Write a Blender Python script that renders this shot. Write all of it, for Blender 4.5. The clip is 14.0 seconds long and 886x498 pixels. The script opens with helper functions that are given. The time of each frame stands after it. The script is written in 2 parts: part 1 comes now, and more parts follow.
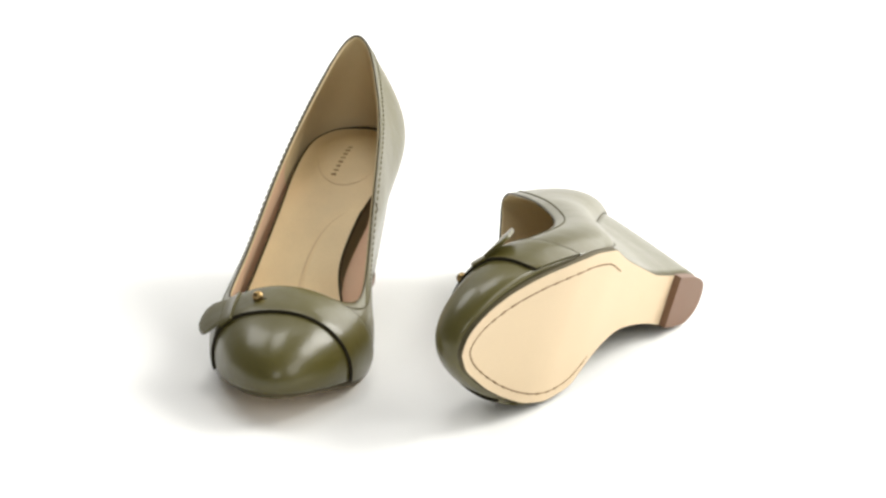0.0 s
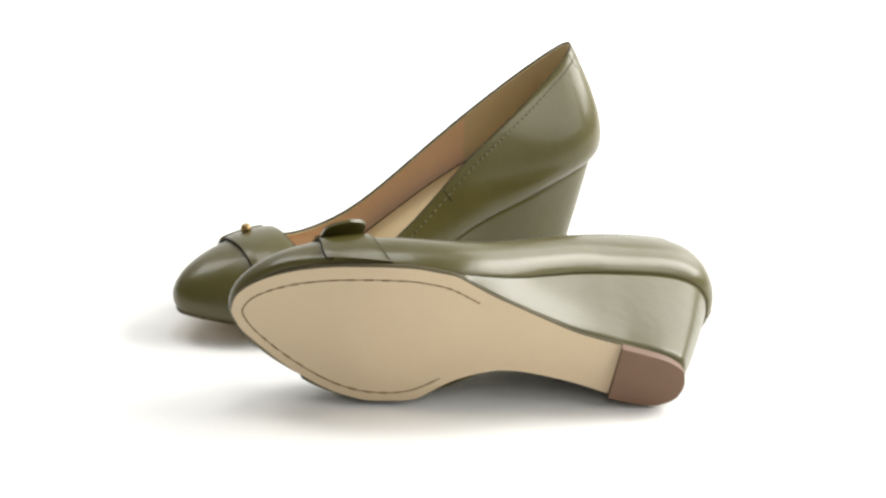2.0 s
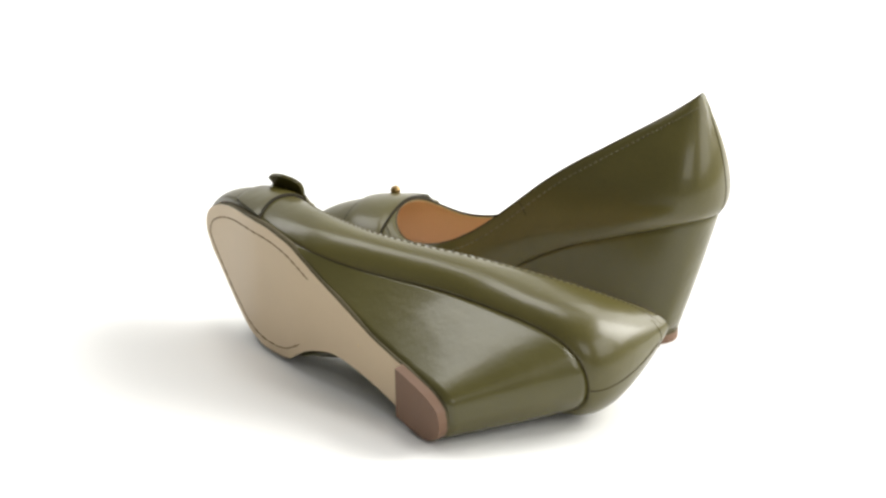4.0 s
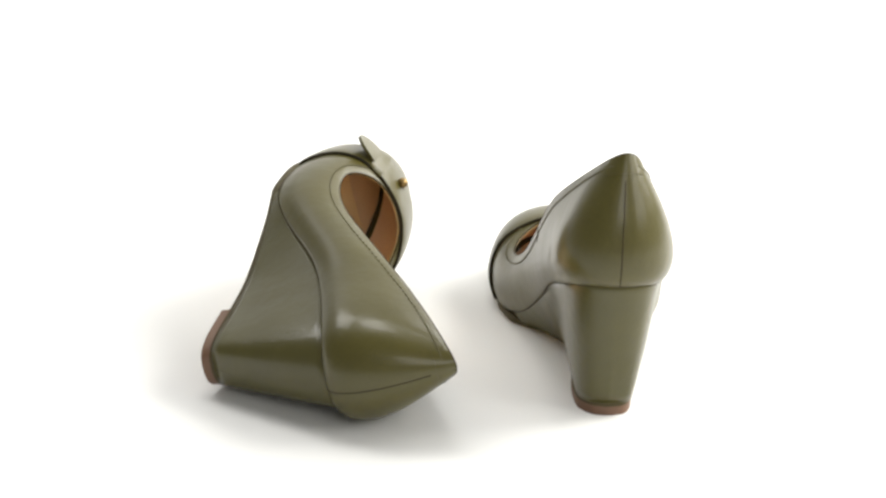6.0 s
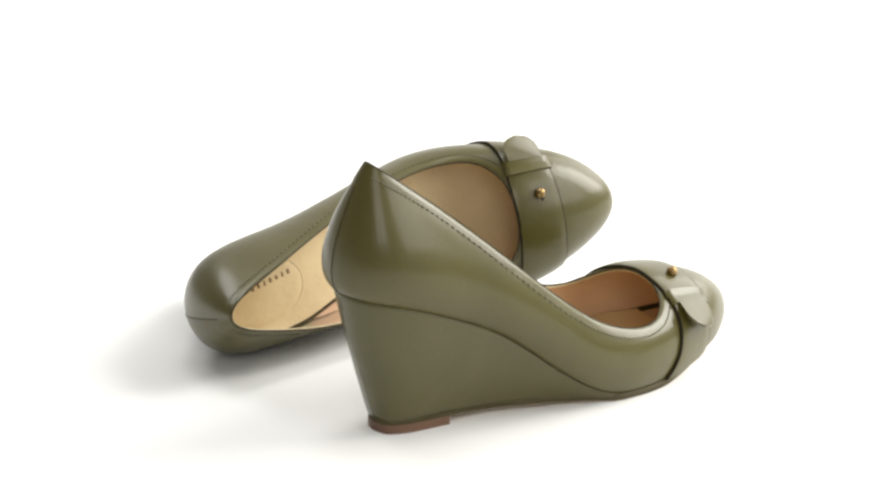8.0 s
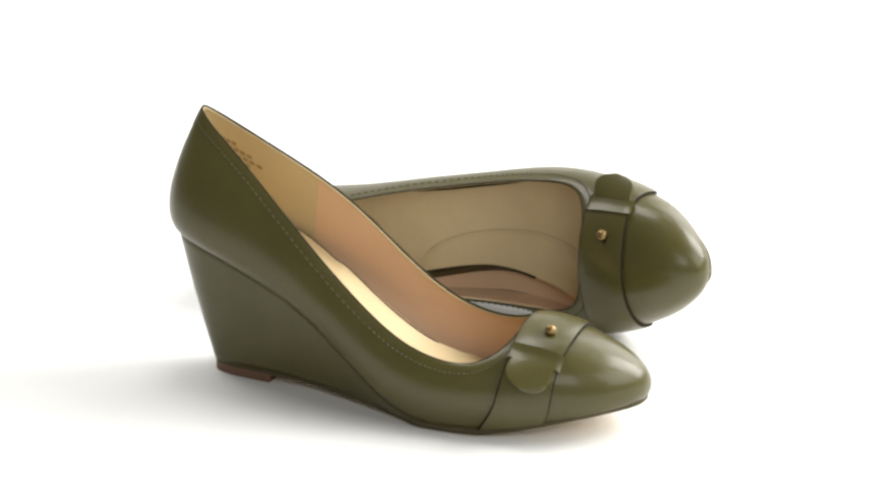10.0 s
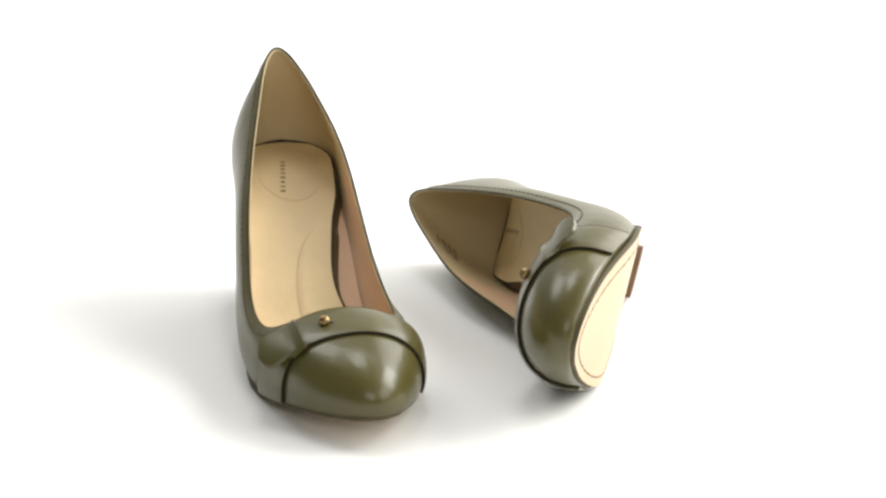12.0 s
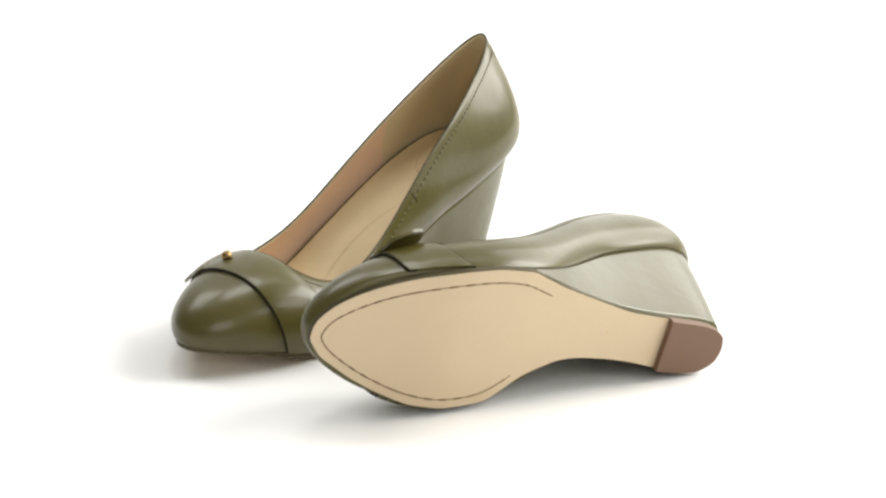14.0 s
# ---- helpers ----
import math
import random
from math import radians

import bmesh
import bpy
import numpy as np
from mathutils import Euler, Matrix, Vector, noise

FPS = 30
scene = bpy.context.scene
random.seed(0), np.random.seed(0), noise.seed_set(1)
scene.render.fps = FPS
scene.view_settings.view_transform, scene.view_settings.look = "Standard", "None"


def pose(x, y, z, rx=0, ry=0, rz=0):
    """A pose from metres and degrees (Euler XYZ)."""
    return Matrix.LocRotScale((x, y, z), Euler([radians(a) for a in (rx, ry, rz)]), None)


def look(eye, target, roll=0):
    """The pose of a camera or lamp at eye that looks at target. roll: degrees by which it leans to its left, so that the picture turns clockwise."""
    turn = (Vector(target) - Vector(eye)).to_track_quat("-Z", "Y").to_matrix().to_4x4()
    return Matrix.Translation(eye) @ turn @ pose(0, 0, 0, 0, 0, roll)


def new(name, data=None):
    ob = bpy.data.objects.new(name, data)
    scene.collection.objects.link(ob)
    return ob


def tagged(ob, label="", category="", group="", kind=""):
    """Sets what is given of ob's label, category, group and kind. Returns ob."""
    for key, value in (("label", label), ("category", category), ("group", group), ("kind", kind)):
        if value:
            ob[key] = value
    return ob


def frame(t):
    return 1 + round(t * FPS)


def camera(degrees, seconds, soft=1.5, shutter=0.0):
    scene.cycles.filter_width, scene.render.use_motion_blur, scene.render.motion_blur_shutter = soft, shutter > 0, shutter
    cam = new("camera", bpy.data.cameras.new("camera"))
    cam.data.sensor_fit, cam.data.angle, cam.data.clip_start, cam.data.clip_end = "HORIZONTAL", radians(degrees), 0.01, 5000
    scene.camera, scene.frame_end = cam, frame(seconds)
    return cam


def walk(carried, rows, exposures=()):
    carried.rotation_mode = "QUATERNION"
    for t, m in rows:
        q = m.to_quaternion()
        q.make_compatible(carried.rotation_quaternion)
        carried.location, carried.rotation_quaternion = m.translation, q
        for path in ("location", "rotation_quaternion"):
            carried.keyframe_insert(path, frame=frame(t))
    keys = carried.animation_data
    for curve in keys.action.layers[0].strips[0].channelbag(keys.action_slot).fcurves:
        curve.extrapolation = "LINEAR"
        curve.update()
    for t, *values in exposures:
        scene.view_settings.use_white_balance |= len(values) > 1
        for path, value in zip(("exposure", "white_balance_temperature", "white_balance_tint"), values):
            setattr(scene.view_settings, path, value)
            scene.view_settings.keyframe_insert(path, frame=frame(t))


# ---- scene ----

# ---------------------------------------------------------------- camera
cam = camera(20.46, 14.0, soft=2.6)
EYE = pose(0.0, -1.2, 0.4662, 70.98, -1.24, 0.595)
walk(cam, [(0.0, EYE), (14.0, EYE)], exposures=[(0.0, 0.0), (14.0, 0.0)])

# ---------------------------------------------------------------- light
world = bpy.data.worlds.new("studio")
scene.world = world
world.use_nodes = True
world.node_tree.nodes["Background"].inputs[0].default_value = (1.0, 0.995, 0.98, 1)
world.node_tree.nodes["Background"].inputs[1].default_value = 0.195


def softbox(name, eye, target, wide, high, power, colour):
    data = bpy.data.lights.new(name, "AREA")
    data.shape, data.size, data.size_y, data.energy, data.color = "RECTANGLE", wide, high, power, colour
    ob = new(name, data)
    ob.matrix_world = look(eye, target)
    return ob


def around(turn, up, far):
    """A place seen from the shoes: degrees round from +x, degrees up, metres."""
    return (far * math.cos(radians(turn)) * math.cos(radians(up)), far * math.sin(radians(turn)) * math.cos(radians(up)), far * math.sin(radians(up)))


softbox("softbox_key", around(13, 37, 1.55), (0, 0, 0.04), 0.75, 1.0, 25, (1, 0.985, 0.945))
softbox("softbox_side", around(40, 33, 1.6), (0, 0, 0.04), 1.3, 1.15, 16.5, (1, 0.985, 0.95))
softbox("softbox_fill", around(-28, 31, 1.6), (0, 0, 0.04), 0.85, 0.85, 8.6, (1, 0.985, 0.95))
softbox("softbox_rear", around(145, 52, 1.5), (0, 0, 0.0), 0.5, 0.6, 5.4, (1, 0.99, 0.965))
softbox("softbox_overhead", around(110, 78, 1.45), (0, 0, 0.0), 0.4, 0.4, 4.0, (1, 0.99, 0.965))
softbox("softbox_front", around(-80, 30, 1.7), (0, 0, 0.04), 0.6, 0.6, 4.0, (1, 0.985, 0.95))
softbox("softbox_backdrop", (0.0, 0.75, 1.9), (0.0, 1.6, 0.35), 1.6, 0.4, 6, (1, 0.995, 0.98))

# ---------------------------------------------------------------- materials


def material(name, colour, rough, metal=0.0, spread=0.15, grain=600.0, bump=0.15, coat=0.0, spec=0.5, blotch=30.0, wave=0.0):
    """A surface with tone that varies at two scales and a fine relief."""
    m = bpy.data.materials.new(name)
    m.use_nodes = True
    n, l = m.node_tree.nodes, m.node_tree.links
    p = n["Principled BSDF"]
    where = n.new("ShaderNodeTexCoord")
    big, small = n.new("ShaderNodeTexNoise"), n.new("ShaderNodeTexNoise")
    big.inputs["Scale"].default_value, small.inputs["Scale"].default_value = blotch, grain
    big.inputs["Detail"].default_value, small.inputs["Detail"].default_value = 4, 3
    add = n.new("ShaderNodeMath")
    add.operation = "MULTIPLY_ADD"
    add.inputs[1].default_value, add.inputs[2].default_value = 0.4, 0.0
    total = n.new("ShaderNodeMath")
    total.operation = "MULTIPLY_ADD"
    total.inputs[1].default_value = 0.6
    ramp = n.new("ShaderNodeMix")
    ramp.data_type = "RGBA"
    ramp.inputs[6].default_value = (*[c * (1 - spread) for c in colour], 1)
    ramp.inputs[7].default_value = (*[min(1, c * (1 + spread)) for c in colour], 1)
    rr = n.new("ShaderNodeMapRange")
    rr.inputs["To Min"].default_value, rr.inputs["To Max"].default_value = rough * 0.85, min(1, rough * 1.15)
    bp = n.new("ShaderNodeBump")
    bp.inputs["Strength"].default_value, bp.inputs["Distance"].default_value = bump, 0.0006
    for tex in (big, small):
        l.new(where.outputs["Object"], tex.inputs["Vector"])
    l.new(small.outputs[0], add.inputs[0])
    l.new(big.outputs[0], total.inputs[0])
    l.new(add.outputs[0], total.inputs[2])
    l.new(total.outputs[0], ramp.inputs[0])
    l.new(ramp.outputs[2], p.inputs["Base Color"])
    l.new(total.outputs[0], rr.inputs[0])
    l.new(rr.outputs[0], p.inputs["Roughness"])
    l.new(small.outputs[0], bp.inputs["Height"])
    l.new(bp.outputs[0], p.inputs["Normal"])
    if wave:
        soft_relief = n.new("ShaderNodeBump")
        soft_relief.inputs["Strength"].default_value, soft_relief.inputs["Distance"].default_value = wave, 0.002
        l.new(big.outputs[0], soft_relief.inputs["Height"])
        l.new(soft_relief.outputs[0], bp.inputs["Normal"])
    p.inputs["Metallic"].default_value, p.inputs["Coat Weight"].default_value = metal, coat
    p.inputs["Coat Roughness"].default_value, p.inputs["Specular IOR Level"].default_value = 0.14, spec
    return m


OLIVE = material("olive_leather", (0.075, 0.064, 0.0125), 0.36, spread=0.28, grain=900, bump=0.08, coat=0.26, spec=0.4, wave=0.5)
WEDGE = material("olive_wedge_leather", (0.072, 0.063, 0.015), 0.33, spread=0.22, grain=1400, bump=0.12, coat=0.29, spec=0.36, wave=0.45, blotch=42)
EDGE = material("dark_leather_edge", (0.02, 0.016, 0.008), 0.75, spread=0.2, spec=0.15)
PEACH = material("peach_leather_lining", (0.69, 0.47, 0.3), 0.6, spread=0.12, grain=1200, bump=0.1)
CREAM = material("cream_heel_lining", (0.58, 0.465, 0.265), 0.62, spread=0.12, grain=1200, bump=0.1)
INSOLE = material("tan_insole_leather", (0.65, 0.51, 0.285), 0.55, spread=0.17, blotch=55, wave=0.4, grain=1000, bump=0.1)
SOLE = material("tan_sole_leather", (0.55, 0.432, 0.28), 0.5, spread=0.07, grain=700, bump=0.06, blotch=45)
RUBBER = material("brown_heel_rubber", (0.15, 0.08, 0.044), 0.55, spread=0.1, grain=900)
BINDING = material("dark_olive_edge_paint", (0.040, 0.030, 0.012), 0.65, spread=0.2, spec=0.2)
WELT = material("brown_welt", (0.075, 0.062, 0.031), 0.6, spread=0.2, spec=0.2)
GOLD = material("antique_brass", (0.27, 0.185, 0.08), 0.3, metal=1.0, spread=0.2)
THREAD = material("olive_thread", (0.105, 0.095, 0.047), 0.7, spread=0.2)
DARK_THREAD = material("brown_thread", (0.16, 0.095, 0.04), 0.7, spread=0.25)
INK = material("brown_ink", (0.26, 0.17, 0.09), 0.7, spread=0.2)
PAPER = material("white_sweep_paper", (0.90, 0.90, 0.885), 0.55, spread=0.01, grain=300, bump=0.02, spec=0.3)

# ---------------------------------------------------------------- mesh helpers


def part(name, bm, mat, parent, label=""):
    bmesh.ops.recalc_face_normals(bm, faces=bm.faces)
    for f in bm.faces:
        f.smooth = True
    me = bpy.data.meshes.new(name)
    bm.to_mesh(me)
    bm.free()
    me.materials.append(mat)
    ob = new(name, me)
    ob.parent = parent
    if label:
        tagged(ob, label)
    return ob


def crisp(ob, degrees=40):
    """Sharp edges where faces meet at more than that angle."""
    ob.data.set_sharp_from_angle(angle=radians(degrees))
    return ob


def sheet(bm, grid, closed=False):
    """Quads over a grid (rows, columns, xyz) in metres; closed joins the last row to the first."""
    rows, cols = grid.shape[:2]
    vs = [[bm.verts.new(grid[i, j]) for j in range(cols)] for i in range(rows)]
    for i in range(rows if closed else rows - 1):
        for j in range(cols - 1):
            a, b = vs[i], vs[(i + 1) % rows]
            bm.faces.new((a[j], b[j], b[j + 1], a[j + 1]))
    return vs


def slab(bm, top, bottom):
    """A solid between two grids of one shape."""
    a, b = sheet(bm, top), sheet(bm, bottom)
    r, c = len(a), len(a[0])
    rim = [(0, j) for j in range(c)] + [(i, c - 1) for i in range(1, r)] + [(r - 1, j) for j in range(c - 2, -1, -1)] + [(i, 0) for i in range(r - 2, 0, -1)]
    for (i, j), (k, m) in zip(rim, rim[1:] + rim[:1]):
        bm.faces.new((a[i][j], a[k][m], b[k][m], b[i][j]))


def tube(bm, path, radius, sides=6):
    """A round cord along points."""
    path = np.asarray(path)
    tan = np.gradient(path, axis=0)
    tan /= np.linalg.norm(tan, axis=1, keepdims=True) + 1e-12
    rings = []
    for p, t in zip(path, tan):
        u = np.cross(t, (0.3, 0.2, 1.0))
        u /= np.linalg.norm(u)
        w = np.cross(t, u)
        rings.append([bm.verts.new(p + radius * (math.cos(a) * u + math.sin(a) * w)) for a in np.arange(sides) * 2 * math.pi / sides])
    for a, b in zip(rings, rings[1:]):
        for k in range(sides):
            bm.faces.new((a[k], a[(k + 1) % sides], b[(k + 1) % sides], b[k]))
    bm.faces.new(rings[0])
    bm.faces.new(rings[-1])


def catmull(keys, s, closed):
    """Smooth values at parameters s through evenly spaced keys."""
    keys, s = np.asarray(keys, float), np.atleast_1d(np.asarray(s, float))
    n, i = len(keys), np.floor(s).astype(int)
    if not closed:
        i = np.clip(i, 0, n - 2)
    f = (s - i)[:, None]
    at = (lambda k: keys[k % n]) if closed else (lambda k: keys[np.clip(k, 0, n - 1)])
    a, b, c, d = at(i - 1), at(i), at(i + 1), at(i + 2)
    return b + 0.5 * f * (c - a + f * (2 * a - 5 * b + 4 * c - d + f * (3 * (b - c) + d - a)))


def smooth(x, xs, ys):
    """A smooth curve through a few points of a profile (monotone cubic)."""
    xs, ys, x = np.asarray(xs, float), np.asarray(ys, float), np.clip(x, xs[0], xs[-1])
    h, m = np.diff(xs), np.diff(ys) / np.diff(xs)
    d = np.r_[m[0], np.where(m[:-1] * m[1:] > 0, 2 * m[:-1] * m[1:] / (m[:-1] + m[1:] + 1e-12), 0), m[-1]]
    i = np.clip(np.searchsorted(xs, x, side="right") - 1, 0, len(h) - 1)
    t = (x - xs[i]) / h[i]
    return ys[i] * (1 + 2 * t) * (1 - t) ** 2 + d[i] * h[i] * t * (1 - t) ** 2 + ys[i + 1] * t * t * (3 - 2 * t) + d[i + 1] * h[i] * t * t * (t - 1)


# ---------------------------------------------------------------- the last: shape of one shoe, in millimetres
# x runs from the heel to the toe, l to the outer side of the foot, z up from the ground.
# Each key: lower edge, two handles of the side's curve, top line. Keys go from the heel's back to the toe.
HEEL = [-22, -2.5, 74.5, -32, -2.5, 82, -24.8, -1.5, 110, -9.6, 0.5, 137.8]
TOE = [229.6, -10.5, 17.2, 236.8, -9.5, 31.5, 209, -6, 46.5, 165, -1.5, 48.8]
OUTER = [
    [-14.5, 16.5, 73, -20.5, 25.5, 83, -16.5, 20, 109, -4, 8, 132.5],
    [8, 22.5, 67, 4, 34.5, 79, 8, 25.5, 102, 12, 12.5, 121.5],
    [35, 24.5, 56.5, 34, 33, 66, 35, 30, 85, 38, 20.5, 100.5],
    [60, 27, 44.5, 60, 36.5, 52, 61, 35, 66, 67, 28, 75.5],
    [90, 31, 20, 90, 40, 29, 91, 39, 43, 100, 32.5, 48.5],
]
OUTER_FORE = [
    [117, 37, 4, 117, 44, 14, 118, 42, 28.5, 122, 34.5, 37.5],
    [150, 36, 3.5, 150, 41.5, 15, 149, 39.8, 28, 144, 33, 33.5],
    [182, 28.6, 9.8, 183, 31.5, 20.5, 173, 31.8, 35, 156.5, 26.5, 38],
    [207.5, 18, 14, 215, 19.3, 27.5, 194, 20.5, 43.5, 163.5, 15.5, 44.8],
]
INNER = [
    [-14, -18.5, 73, -20.5, -30, 83, -16.5, -24.5, 108, -4, -7.5, 132],
    [8, -25, 66, 4, -38, 77, 8, -26, 100, 12, -14, 121],
    [35, -27, 56.5, 34, -31.5, 66, 35, -29, 86, 39, -23.5, 103],
    [60, -26, 47, 60, -33, 55, 61, -30, 72, 66, -27.5, 85],
    [92, -27, 27, 92, -31.5, 38, 92, -32, 49, 97, -31, 55.5],
]
INNER_FORE = [
    [122, -33.5, 7, 122, -39, 17, 121, -38, 30.5, 122, -34.5, 39.5],
    [150, -42.5, 3.5, 151, -49, 15, 150, -46, 31, 144, -35.5, 36],
    [182, -40, 9.8, 184, -43, 20.5, 174, -42, 40, 157, -28.5, 41],
    [208, -30.4, 14, 214, -31.5, 27.5, 195, -29, 46.5, 163.5, -17, 46.8],
]
RING = np.array([HEEL, *OUTER, *OUTER_FORE, TOE, *INNER_FORE[::-1], *INNER[::-1]], float)
FINE = 16
RING_FINE = catmull(RING, np.arange(20 * FINE) / FINE, True)
BELL = np.exp(-0.5 * (np.arange(-20, 21) / 7.0) ** 2)
RING_FINE = sum(w * np.roll(RING_FINE, k, axis=0) for k, w in zip(range(-20, 21), BELL / BELL.sum()))
# the counter over the heel is rounder still towards its top
ROUNDER = sum(w * np.roll(RING_FINE, k, axis=0) for k, w in zip(range(-20, 21), BELL / BELL.sum()))
AT_HEEL = np.minimum(np.arange(20 * FINE), 20 * FINE - np.arange(20 * FINE)) / FINE
AT_HEEL = np.exp(-((AT_HEEL / 1.8) ** 4))[:, None]
RING_FINE[:, 6:] += AT_HEEL * (ROUNDER - RING_FINE)[:, 6:]


def ring_at(s):
    return catmull(RING_FINE, np.atleast_1d(np.asarray(s, float)) * FINE, True)


# where the wedge's side meets the sole, key by key from the heel's back
FOOT_OUT = np.array([[0, -1.5], [2.5, 8.2], [13, 11.8], [35, 13.4], [60, 16.7], [90, 25], [117, 35]], float)
FOOT_IN = np.array([[0, -1.5], [3, -11], [13, -15.5], [35, -15], [60, -12.5], [92, -14], [122, -31]], float)


def upper_at(s, v):
    """Points of the upper's outside; s goes round (0 heel, 10 toe), v from the lower edge to the top line."""
    k = ring_at(s).reshape(-1, 4, 3)
    v = np.atleast_1d(np.asarray(v, float))[:, None]
    return (1 - v) ** 3 * k[:, 0] + 3 * (1 - v) ** 2 * v * k[:, 1] + 3 * (1 - v) * v * v * k[:, 2] + v**3 * k[:, 3]


def upper_out(s, v):
    """The way out of the upper there."""
    e = 1e-3
    v = np.clip(v, e, 1 - e)
    n = np.cross(upper_at(s + e, v) - upper_at(s - e, v), upper_at(s, v + e) - upper_at(s, v - e))
    n /= np.linalg.norm(n, axis=1, keepdims=True) + 1e-12
    return -n


def upper_grid(ss, vs, lift):
    s, v = [a.ravel() for a in np.meshgrid(ss, vs, indexing="ij")]
    return (upper_at(s, v) + lift * upper_out(s, v)).reshape(len(ss), len(vs), 3)


OUT_X = [0, 1.5, 6, 13, 22, 34, 42, 57, 72, 87, 102, 114, 124, 138, 152, 165, 178, 190, 201, 211, 218, 221.8, 223.3, 223.9]
OUT_L = [0, 5.6, 9, 11.2, 12.3, 13.3, 14, 15.8, 19.7, 24.2, 28.8, 33.4, 37, 37.2, 35.6, 32.2, 28, 22.8, 17, 10.2, 3.8, -1.4, -5.6, -11]
IN_X = [0, 1.5, 6, 13, 22, 34, 50, 65, 79, 90, 100, 111, 120, 128, 137, 153, 165, 181, 197, 209, 216.5, 221, 223.2, 223.9]
IN_L = [-3, -8, -12.5, -15.5, -16, -15.5, -13, -11.6, -11.2, -12.3, -16, -21.8, -29, -36, -38.6, -41.2, -41, -37.8, -32.2, -26, -21.5, -16.5, -13.5, -11]


def sole_z(x):
    return smooth(x, [0, 34, 70, 100, 128, 150, 165, 181, 197, 211, 224], [4.2, 4.0, 3.3, 1.9, 0.2, 0.3, 2.1, 5.5, 9.2, 11.9, 13.9])


def insole_z(x):
    return smooth(x, [-22, -10, 9, 34, 60, 90, 115, 140, 200], [79, 78.5, 76, 67.5, 55, 35, 18, 10, 13])


def plan_grid(xs, across, inset=0.0):
    """Plan of the sole: for every x, points from the outer to the inner edge."""
    o, i = smooth(xs, OUT_X, OUT_L) - inset, smooth(xs, IN_X, IN_L) + inset
    f = np.linspace(0, 1, across)[None, :]
    l = o[:, None] * (1 - f) + i[:, None] * f
    return np.stack([np.repeat(xs[:, None], across, 1), l], -1)


def spaced(a, b, n):
    """Values from a to b, closer together at both ends."""
    return a + (b - a) * (0.5 - 0.5 * np.cos(np.linspace(0, math.pi, n)))


# strap: front and rear edge by the angle round the vamp
STRAP_A = [-1.5, -1.05, -0.6, 0.0, 0.6, 1.05, 1.47]
STRAP_REAR = [153, 158, 163, 164.5, 164.5, 162, 153]
STRAP_FRONT = [179, 185, 189, 190, 188, 186, 179]
DENSE_S, DENSE_V = [a.ravel() for a in np.meshgrid(np.linspace(6.3, 13.7, 240), np.linspace(0.0, 1, 70), indexing="ij")]
DENSE = upper_at(DENSE_S, DENSE_V)


def round_angle(p):
    return np.arctan2(p[..., 1] + 2, p[..., 2] + 1)


def on_vamp(x, a):
    """s and v of the vamp's point at length x and angle a."""
    x, a = np.broadcast_arrays(x, a)
    shape, x, a = x.shape, x.ravel(), a.ravel()
    da = round_angle(DENSE)
    best = np.array([np.argmin(((DENSE[:, 0] - xi) / 20) ** 2 + ((da - ai) / 0.3) ** 2) for xi, ai in zip(x, a)])
    s, v, e = DENSE_S[best].copy(), DENSE_V[best].copy(), 1e-3
    for _ in range(3):
        p = upper_at(s, v)
        r = np.stack([x - p[:, 0], (a - round_angle(p)) * 40], -1)
        ps, pv = (upper_at(s + e, v) - p) / e, (upper_at(s, v + e) - p) / e
        qs, qv = [(round_angle(p + e * d) - round_angle(p)) / e * 40 for d in (ps, pv)]
        det = ps[:, 0] * qv - pv[:, 0] * qs
        det = np.where(np.abs(det) < 1, np.inf, det)
        s += np.clip((r[:, 0] * qv - r[:, 1] * pv[:, 0]) / det, -0.06, 0.06)
        v = np.clip(v + np.clip((r[:, 1] * ps[:, 0] - r[:, 0] * qs) / det, -0.03, 0.03), 0, 1)
    return s.reshape(shape), v.reshape(shape)


def strap_grid(angles, fractions, lift):
    a, q = np.meshgrid(angles, fractions, indexing="ij")
    x = smooth(a, STRAP_A, STRAP_REAR) * (1 - q) + smooth(a, STRAP_A, STRAP_FRONT) * q
    s, v = on_vamp(x, a)
    p = upper_at(s.ravel(), v.ravel()) + lift * upper_out(s.ravel(), v.ravel())
    return p.reshape(*a.shape, 3)


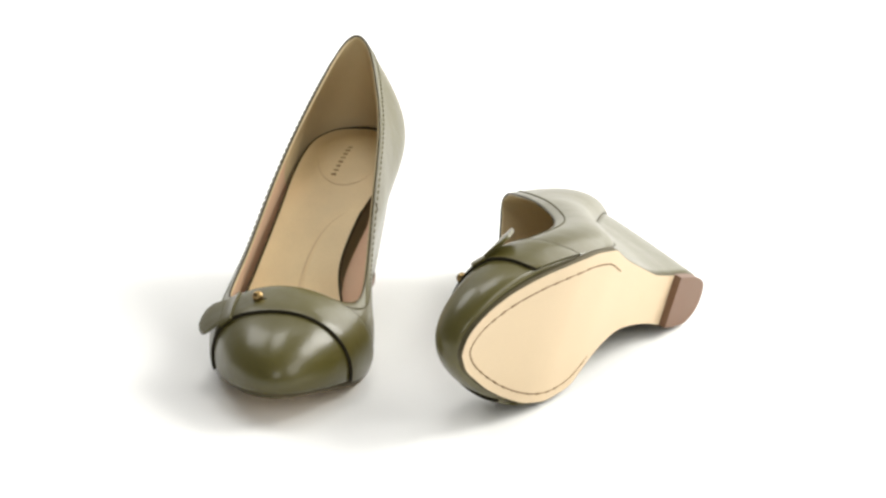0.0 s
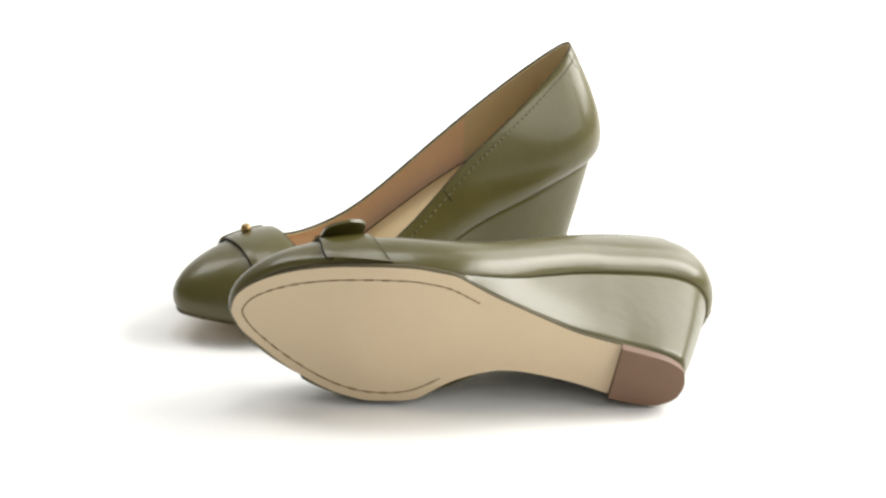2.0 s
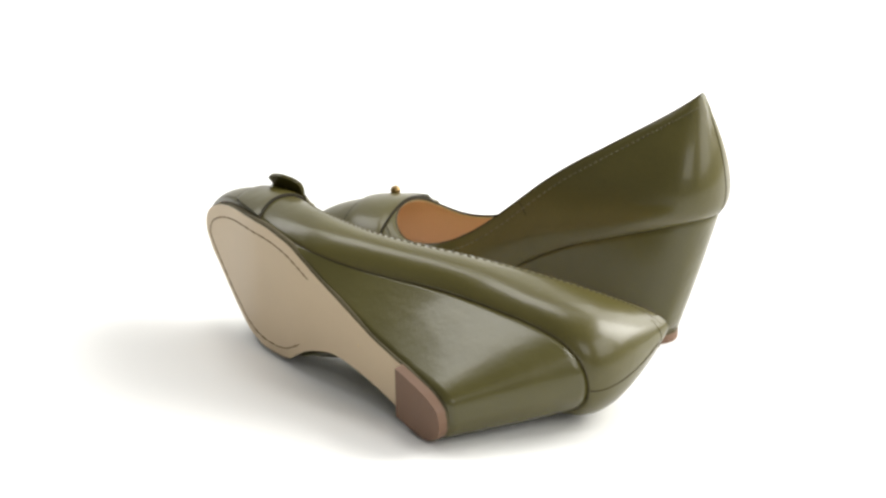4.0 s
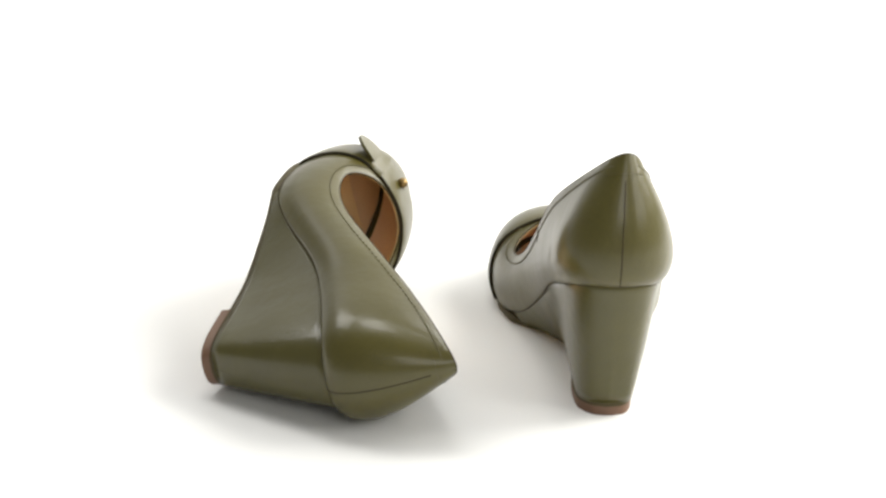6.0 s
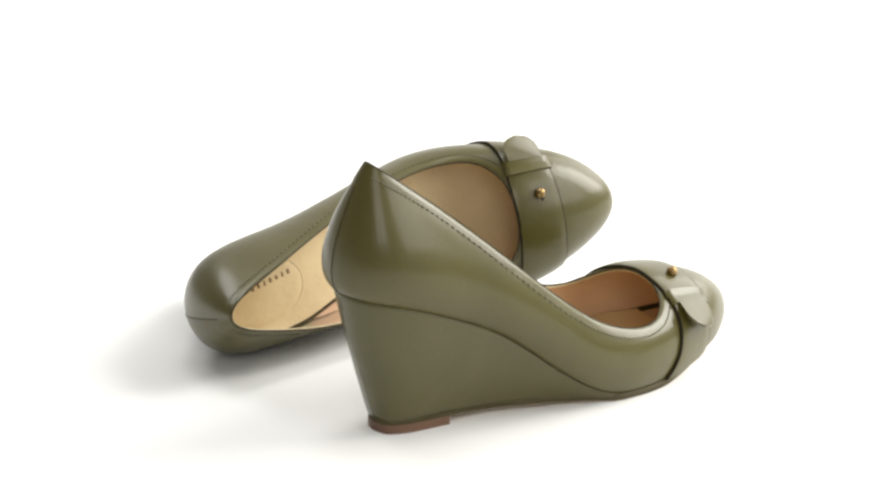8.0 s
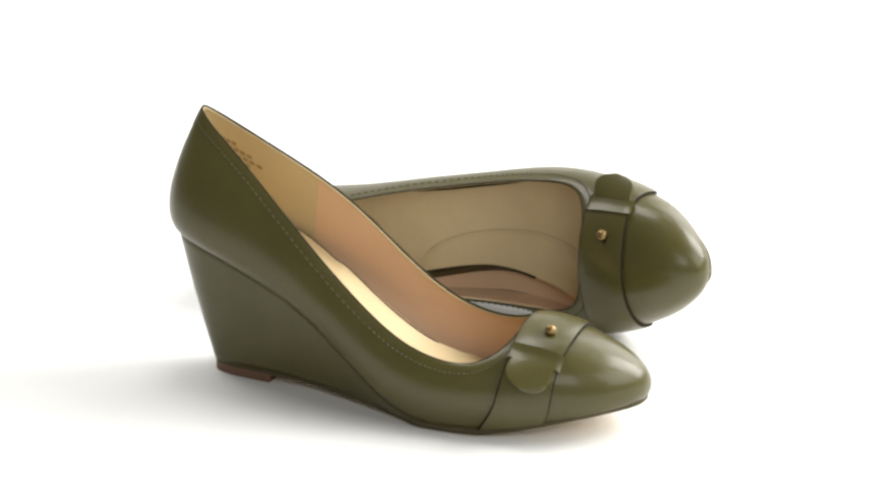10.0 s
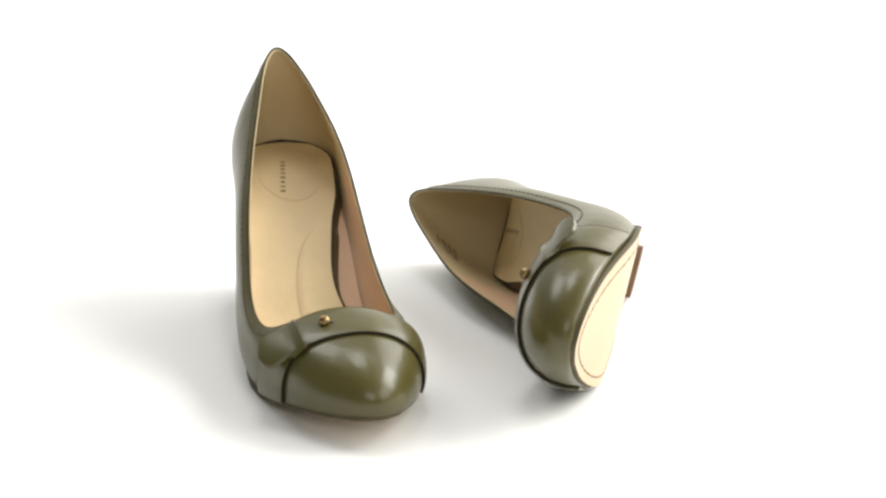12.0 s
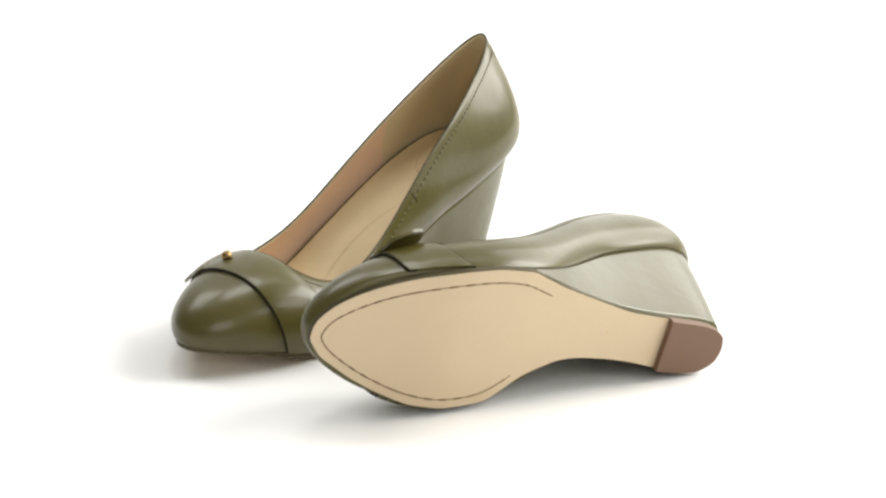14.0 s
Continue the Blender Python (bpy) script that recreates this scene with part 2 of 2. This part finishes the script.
def shoe(name, side, label, droop):
    """One shoe. side 1: left foot, -1: right foot."""
    root = new(name)
    tagged(root, label, "shoe", "pair of shoes")
    flip = np.array([1, side, 1]) * 0.001

    def mm(p):
        return np.asarray(p, float) * flip

    ring = np.arange(160) / 160 * 20
    # upper: outside, rolled edge and turned-in rim
    vs = np.linspace(0, 1, 26)
    outer = upper_grid(ring, vs, 0.0)
    top, way = upper_at(ring, np.ones(160)), upper_out(ring, np.ones(160))
    up = outer[:, -1] - outer[:, -2]
    up /= np.linalg.norm(up, axis=1, keepdims=True)
    roll = np.stack([top - way * 0.35 + up * 0.45, top - way * 0.7 + up * 0.35], 1)
    under = np.stack([outer[:, 0] * [0.985, 0.9, 1] + [1.5, 0, -0.6]], 1)
    bm = bmesh.new()
    sheet(bm, mm(np.concatenate([under, outer, roll], 1)), True)
    part("upper", bm, OLIVE, root, "smooth olive green leather upper")
    # lining
    def lining(pname, ss, mat, lab):
        g = upper_grid(ss, np.concatenate([np.linspace(0.02, 0.97, 18), [1.0]]), -1.2)
        bm = bmesh.new()
        sheet(bm, mm(g))
        return part(pname, bm, mat, root, lab)
    lining("heel_lining", np.linspace(-3.25, 3.25, 60), CREAM, "cream leather heel lining")
    lining("vamp_lining", np.linspace(3.25, 16.75, 110), PEACH, "peach leather vamp lining")
    # top edge binding
    bm = bmesh.new()
    cord = top - way * 0.35 + up * 0.3
    tube_path = np.concatenate([cord, cord[:1]])
    tube(bm, mm(tube_path), 0.0005, 6)
    part("top_binding", bm, BINDING, root, "thin dark painted top edge")
    bm = bmesh.new()
    cord = top - way * 1.25 - up * 0.5
    tube(bm, mm(np.concatenate([cord, cord[:1]])), 0.00055, 6)
    part("lining_edge", bm, CREAM, root, "cream folded edge of the lining")
    # wedge
    kout = np.linspace(6.2, 0, 60)
    kin = np.linspace(0, 6.2, 60)[1:]
    foot = np.concatenate([catmull(FOOT_OUT, kout.clip(0, 6), False), catmull(FOOT_IN, kin.clip(0, 6), False)])
    head = ring_at(np.concatenate([kout, 20 - kin]))[:, :3]
    mid = np.array([45, -2.0])
    inward = (mid - head[:, :2]) / np.linalg.norm(mid - head[:, :2], axis=1, keepdims=True)
    head[:, :2] += inward * 0.7
    low = np.concatenate([foot, sole_z(foot[:, 0:1]) + 2.0], 1)
    f = np.linspace(0, 1, 16)[None, :, None]
    g = low[:, None] * (1 - f) + head[:, None] * f
    g[:, :, :2] -= inward[:, None] * (4 * f * (1 - f)) * 0.8
    lip = head + np.concatenate([inward * 3, np.full((len(head), 1), 1.2)], 1)
    sill = low + np.concatenate([inward * 6, np.full((len(low), 1), 0.2)], 1)
    g = np.concatenate([sill[:, None], g, lip[:, None]], 1)
    bm = bmesh.new()
    sheet(bm, mm(g))
    part("wedge_heel", bm, WEDGE, root, "olive leather covered wedge heel")
    # dark cord in the joint of wedge and upper, painting the shadow line there
    bm = bmesh.new()
    joint = ring_at(np.concatenate([kout, 20 - kin]))[:, :3]
    joint[:, :2] += inward * 0.45
    joint[:, 2] -= 0.15
    tube(bm, mm(joint), 0.0003, 5)
    part("wedge_seam_shade", bm, BINDING, root, "dark cord as the shadow line in the seam of wedge and upper")
    # outsole
    xs = spaced(1.2, 223.6, 110)
    plan = plan_grid(xs, 14, 0.3)
    bot = np.concatenate([plan, np.repeat(sole_z(xs)[:, None, None], 14, 1)], -1)
    thick = bot * [0.97, 0.95, 1] + [3.3, 0, 2.8]
    bm = bmesh.new()
    slab(bm, mm(thick), mm(bot))
    crisp(part("outsole", bm, SOLE, root, "tan leather outsole"), 45)
    # dark edge of the sole
    bm = bmesh.new()
    fx = spaced(0.05, 223.85, 130)
    edge = np.concatenate([np.stack([fx, smooth(fx, OUT_X, OUT_L), sole_z(fx)], 1), np.stack([fx, smooth(fx, IN_X, IN_L), sole_z(fx)], 1)[::-1]])
    band = np.stack([edge * [1, 0.985, 1] + [0, 0, 0.15], edge + [0, 0, 0.35], edge * [1, 1.008, 1] + [0.2, 0, 1.8], edge * [1, 1.004, 1] + [0.2, 0, 3.3], edge * [0.96, 0.94, 1] + [4.4, 0, 3.9]], 1)
    sheet(bm, mm(band), True)
    part("sole_edge", bm, WELT, root, "dark brown sole edge")
    # heel cap
    hx = spaced(0.05, 34.6, 26)
    plan = plan_grid(hx, 10, 0.0)
    up_z = np.repeat(np.full((26, 1, 1), 4.6), 10, 1)
    bm = bmesh.new()
    slab(bm, mm(np.concatenate([plan * [1, 1.02], up_z], -1)), mm(np.concatenate([plan, up_z * 0], -1)))
    crisp(part("heel_cap", bm, RUBBER, root, "brown rubber heel cap"), 45)
    # stitched channel on the sole, an even margin inside the edge
    cx = spaced(104, 223.85, 90)
    rim_line = np.concatenate([np.stack([cx, smooth(cx, OUT_X, OUT_L)], 1), np.stack([cx, smooth(cx, IN_X, IN_L)], 1)[::-1]])
    for _ in range(6):
        rim_line[1:-1] = (rim_line[:-2] + 2 * rim_line[1:-1] + rim_line[2:]) / 4
    along = np.gradient(rim_line, axis=0)
    along /= np.linalg.norm(along, axis=1, keepdims=True)
    margin = 5.9 + 1.2 * np.tanh(rim_line[:, 1:] / 15)
    line = rim_line + margin * np.stack([along[:, 1], -along[:, 0]], 1)
    for _ in range(25):
        line[1:-1] = (line[:-2] + 2 * line[1:-1] + line[2:]) / 4
    line = line[(line[:, 0] > 108) & ((line[:, 1] > 0) | (line[:, 0] > 117))]
    bm = bmesh.new()
    for k in range(0, len(line) - 2, 2):
        tube(bm, mm(np.concatenate([line[k : k + 3], sole_z(line[k : k + 3, :1]) + 0.08], 1)), 0.0004 + 0.00012 * math.sin(k * 1.7), 5)
    tagged(part("sole_stitching", bm, DARK_THREAD, root, "dark stitched channel in the sole"), kind="stuff")
    # faded stamp on the sole: plain bars
    for k in range(9):
        bm = bmesh.new()
        bmesh.ops.create_cube(bm, size=1, matrix=Matrix.Translation(mm((70 + 3.6 * k, 4.8, 3.45))) @ Matrix.Diagonal((0.0026, 0.0022, 0.0003, 1)))
        part("stamp_bar", bm, STAMP, root)
    # insole
    ss = spaced(-19.5, 191, 170)
    o = smooth(ss, [-19.5, -17, -10, 8, 35, 60, 90, 120, 150, 170, 191], [-3, 4, 13.5, 22, 25.5, 26.5, 30, 34, 34, 30, 21])
    i = smooth(ss, [-19.5, -17, -10, 8, 35, 60, 90, 120, 150, 170, 191], [-3, -10, -19.5, -26.5, -24.5, -18, -13.5, -23, -40, -38.5, -31])
    f = np.linspace(0, 1, 46)[None, :]
    l = o[:, None] * (1 - f) + i[:, None] * f
    z = insole_z(ss)[:, None] + 1.6 * (2 * f - 1) ** 4
    arch = np.hypot((ss[:, None] - 98) / 40, (l + 17) / 23)
    heel_pad = np.hypot((ss[:, None] - 15) / 26, (l + 2) / 18)
    z = z + 1.3 * np.clip((1.02 - arch) / 0.12, 0, 1) + 0.5 * np.clip((1.0 - heel_pad) / 0.1, 0, 1)
    g = np.stack([np.repeat(ss[:, None], 46, 1), l, z], -1)
    bm = bmesh.new()
    slab(bm, mm(g), mm(g - [0, 0, 2.5]))
    part("insole", bm, INSOLE, root, "tan leather insole with padded arch")
    bm = bmesh.new()
    near = ss < 112
    rim = np.concatenate([g[near][::-1, 0], g[near][:, -1]])
    tube(bm, mm(rim + [0, 0, -0.7]), 0.0008, 6)
    part("insole_piping", bm, BINDING, root, "dark insole edge piping")
    bm = bmesh.new()
    flo = np.linspace(-14, 194, 80)
    fo = np.stack([np.stack([flo, smooth(flo, [-14, -8, 8, 60, 120, 150, 200], [0, 10, 19, 24, 33, 34, 18]), insole_z(flo) - 4 + 2.2 * np.clip((flo - 118) / 20, 0, 1)], 1), np.stack([flo, smooth(flo, [-14, -8, 8, 60, 92, 120, 150, 200], [-6, -16, -24.5, -26.3, -26.6, -33, -40, -28]), insole_z(flo) - 4 + 2.2 * np.clip((flo - 118) / 20, 0, 1)], 1)], 1)
    sheet(bm, mm(fo))
    part("inner_bed", bm, PEACH, root, "peach leather beside the insole")
    band = g[(ss > 22) & (ss < 106), -1]
    deep = np.sin(np.linspace(0, math.pi, len(band)))[:, None] ** 0.5
    bm = bmesh.new()
    wall = [band + [0, 0.2, -0.3], band + [0, -0.5, -1.2], band + deep * [0, -1.6, -3.2] - [0, 0.3, 1], band + deep * [0, -3.6, -5.4] - [0, 0.3, 1.5]]
    sheet(bm, mm(np.stack(wall, 1)))
    part("arch_band", bm, BAND, root, "dark olive band along the arch")
    # pressed line of the arch pad and of the heel pad, its shade drawn as darker cords
    bm = bmesh.new()
    u = np.linspace(-1.25, 1.35, 40)
    px, pl = 98 + 40 * np.sin(u), -17 + 23 * np.cos(u)
    tube(bm, mm(np.stack([px, pl, insole_z(px) + 0.1], 1)), 0.0004, 5)
    u = np.linspace(-2.2, 2.2, 40)
    px, pl = 15 + 26 * np.cos(u), -2 + 18 * np.sin(u)
    tube(bm, mm(np.stack([px, pl, insole_z(px) + 0.05], 1)), 0.0003, 5)
    part("pad_crease_shade", bm, CREASE_SHADE, root, "darker cords as the shade of the insole's pressed creases")
    # printed mark on the insole: plain bars
    for k, tall in enumerate((2.6, 2.6, 2.2, 2.6, 2.6, 2.2, 2.6, 2.6)):
        x = 9.5 + 3.5 * k
        tilt = Euler((0, math.atan2(insole_z(x - 1) - insole_z(x + 1), 2), 0)).to_matrix().to_4x4()
        bm = bmesh.new()
        bmesh.ops.create_cube(bm, size=1, matrix=Matrix.Translation(mm((x, 0.5 + 0.15 * (x - 12), insole_z(x) + 0.52))) @ tilt @ Matrix.Diagonal((0.0016 if k % 3 else 0.0011, 0.001 * tall, 0.0003, 1)))
        part("mark_bar", bm, INK, root)
    # strap, with its folded edge
    sa, sq = np.linspace(-1.47, 1.44, 90), np.linspace(0, 1, 12)
    round_off = 1 - np.abs(2 * sq - 1) ** 8
    lo, hi = strap_grid(sa, sq, 0.15), strap_grid(sa, sq, 1.9)
    hi = lo + (hi - lo) * (0.75 + 0.25 * round_off)[None, :, None]
    bm = bmesh.new()
    slab(bm, mm(hi), mm(lo))
    strap = crisp(part("strap", bm, OLIVE, root, "wide olive leather strap across the vamp"), 50)
    # dark cut faces of the strap, which also draw the shadow in the gap
    bm = bmesh.new()
    for end, step in ((1.0, 1.0), (0.0, -1.0)):
        rows = [strap_grid(sa, np.array([end]), h)[:, 0] + [step * out, 0, 0] for h, out in ((-0.2, 0.5), (0.8, 0.5), (1.45, 0.3), (1.6, -0.2))]
        sheet(bm, mm(np.stack(rows, 1)))
    part("strap_edge_and_shade", bm, EDGE, strap, "dark cut edge of the strap with the gap's shadow")
    # loop over the strap: a band with two raised edges
    lq = np.linspace(-0.03, 1.04, 16)
    drop = 1.6 * np.maximum(0, np.abs(2 * lq - 1.04) - 0.96) / 0.14
    la = np.linspace(0.45, 0.615, 9)
    ridge = 2.35 + 0.75 * np.abs(np.linspace(-1, 1, 9)) ** 1.5
    hi = np.stack([strap_grid(la[k : k + 1], lq, ridge[k])[0] for k in range(9)])
    hi[:, :, 2] -= drop[None, :]
    bm = bmesh.new()
    slab(bm, mm(hi), mm(strap_grid(la, lq, 1.0)))
    crisp(part("keeper_loop", bm, OLIVE, strap, "narrow olive keeper loop"), 50)
    # free end of the strap, lifted off the side
    base = strap_grid(np.array([0.605]), np.linspace(0.12, 0.95, 13), 2.2)[0]
    g = []
    for k in np.linspace(0, 1, 14):
        w = math.sqrt(max(0.0, 1 - max(0.0, (k - 0.45) / 0.55) ** 2.2)) if k < 1 else 0.03
        c = base.mean(0)
        row = c + (base - c) * max(w, 0.03)
        row = row + [-2.0 * k, 13.0 * k, -droop * k - 3.0 * k * k]
        row[:, 2] -= 0.22 * k * (row[:, 0] - c[0])
        g.append(row)
    g = np.array(g)
    bm = bmesh.new()
    slab(bm, mm(g + [0, 0.4, 0.9]), mm(g - [0, 0.4, 0.7]))
    crisp(part("strap_tab", bm, OLIVE, strap, "rounded olive strap end lifted from the side"), 60)
    # stud
    a = np.array([0.19])
    foot_p, tip_p = [strap_grid(a, np.array([0.57]), h)[0, 0] for h in (1.5, 3.2)]
    bm = bmesh.new()
    bmesh.ops.create_uvsphere(bm, u_segments=20, v_segments=12, radius=0.0029, matrix=Matrix.Translation(mm(tip_p)))
    stud = part("stud", bm, GOLD, strap, "small brass ball stud")
    bm = bmesh.new()
    tube(bm, mm(np.array([foot_p + (tip_p - foot_p) * k for k in (0.0, 0.12, 0.5, 0.9)])), 0.0017, 10)
    part("stud_stem", bm, GOLD, stud)
    # dark slit in the strap that the stud buttons through
    bm = bmesh.new()
    sa_slit, sq_slit = np.linspace(0.1, 0.2, 9), np.linspace(-1, 1, 5)
    taper = np.sqrt(np.clip(1 - np.linspace(-1, 1, 9) ** 4, 0.02, 1))
    lips = [np.stack([strap_grid(sa_slit[k : k + 1], 0.6 + 0.035 * taper[k] * sq_slit, h)[0] for k in range(9)]) for h in (2.0, 1.4)]
    slab(bm, mm(lips[0]), mm(lips[1]))
    part("button_slit", bm, EDGE, strap, "dark slit under the stud")
    # stitches below the top line
    bm = bmesh.new()
    for s in np.concatenate([np.linspace(0.6, 8.2, 78), np.linspace(11.8, 19.4, 78)]):
        d = 0.027
        length = np.linalg.norm(upper_at(s, 1.0) - upper_at(s, 0.9)) / 0.1
        v0 = 1 - 5.0 / length
        pts = np.concatenate([upper_at(s + k, v0) + 0.12 * upper_out(s + np.array([k]), np.array([v0])) for k in (-d, 0, d)])
        tube(bm, mm(pts), 0.0004, 5)
    tagged(part("top_stitching", bm, THREAD, root, "row of fine stitches below the top line"), kind="stuff")
    # back seam and the small patch at its top
    bm = bmesh.new()
    v = np.linspace(0.01, 0.86, 30)
    tube(bm, mm(upper_at(np.zeros(30), v) + 0.02 * upper_out(np.zeros(30), v)), 0.00028, 5)
    part("back_seam", bm, BINDING, root, "back seam of the heel")
    bm = bmesh.new()
    pg, ph = upper_grid(np.linspace(-0.9, 0.9, 28), np.linspace(0.895, 0.995, 6), 0.25), upper_grid(np.linspace(-0.9, 0.9, 28), np.linspace(0.895, 0.995, 6), 0.0)
    slab(bm, mm(pg), mm(ph))
    crisp(part("heel_patch", bm, OLIVE, root, "small folded patch atop the back seam"), 50)
    # side seam of the inner quarter
    v = np.linspace(0.74, 0.985, 24)
    bm = bmesh.new()
    tube(bm, mm(upper_at(np.full(24, 15.75) - 0.25 * v, v) + 0.03 * upper_out(np.full(24, 15.75) - 0.25 * v, v)), 0.0003, 5)
    part("side_seam", bm, BINDING, root, "fine side seam of the inner quarter")
    # stamped lines inside the heel: plain bars on the inner quarter
    for r, count in enumerate((3, 5, 6, 4)):
        v0 = 0.80 - 0.05 * r
        for k in range(count):
            a = 18.8 - 0.06 * r - 0.15 * k
            gs, gv = np.linspace(a - 0.11, a, 4), np.array([v0, v0 + 0.028])
            bm = bmesh.new()
            slab(bm, mm(upper_grid(gs, gv, -1.5)), mm(upper_grid(gs, gv, -1.1)))
            part("lining_bar", bm, LINING_PRINT, root)
    return root


STAMP = material("faded_sole_stamp", (0.57, 0.42, 0.25), 0.55, spread=0.1)
LINING_PRINT = material("brown_lining_print", (0.36, 0.25, 0.13), 0.65, spread=0.2)
BAND = material("dark_olive_band", (0.075, 0.06, 0.023), 0.45, spread=0.2)
# insole tan darkened, to stand for shade in the pressed lines
CREASE_SHADE = material("insole_crease_shade", (0.54, 0.40, 0.235), 0.6, spread=0.1)

# ---------------------------------------------------------------- the setting
bm = bmesh.new()
bend = [(-4.0, 0.0), (1.0, 0.0)] + [(1.0 + 0.6 * math.sin(a), 0.6 - 0.6 * math.cos(a)) for a in np.linspace(0.1, math.pi / 2, 14)] + [(1.6, 3.0)]
sheet(bm, np.array([[(x, y, z) for y, z in bend] for x in np.linspace(-6, 6, 13)]))
floor = part("floor", bm, PAPER, None)
tagged(floor, "seamless white studio paper sweep", "floor", kind="structure")

# ---------------------------------------------------------------- the pair
right_shoe = shoe("pump", -1, "olive leather wedge pump standing upright on its sole", 6.8)
left_shoe = shoe("pump", 1, "olive leather wedge pump lying on its side, sole exposed", 4.0)

STANDING = pose(-0.0583, 0.1068, 0.0, 0, 0, -98.2)
LYING = pose(0.1348, 0.0500, 0.0146, 79.2, -10.86, -119.56)


def turn_at(t):
    """Degrees that the turntable has turned: even, but for a slow drift."""
    return -28.1196 * t + float(smooth(t, [0, 1, 2, 3, 4, 5, 6, 7, 8, 9, 10, 11, 12, 13, 14], [-2.05, -1.0, 0.0, 0.52, 0.95, 1.66, 1.74, 1.13, 0.23, -0.33, -0.8, -1.0, -0.95, -0.67, -0.03]))


def motions():
    times = [k * 0.5 for k in range(29)]
    for ob, base in ((right_shoe, STANDING), (left_shoe, LYING)):
        walk(ob, [(t, pose(0, 0, 0, 0, 0, turn_at(t)) @ base) for t in times])


motions()
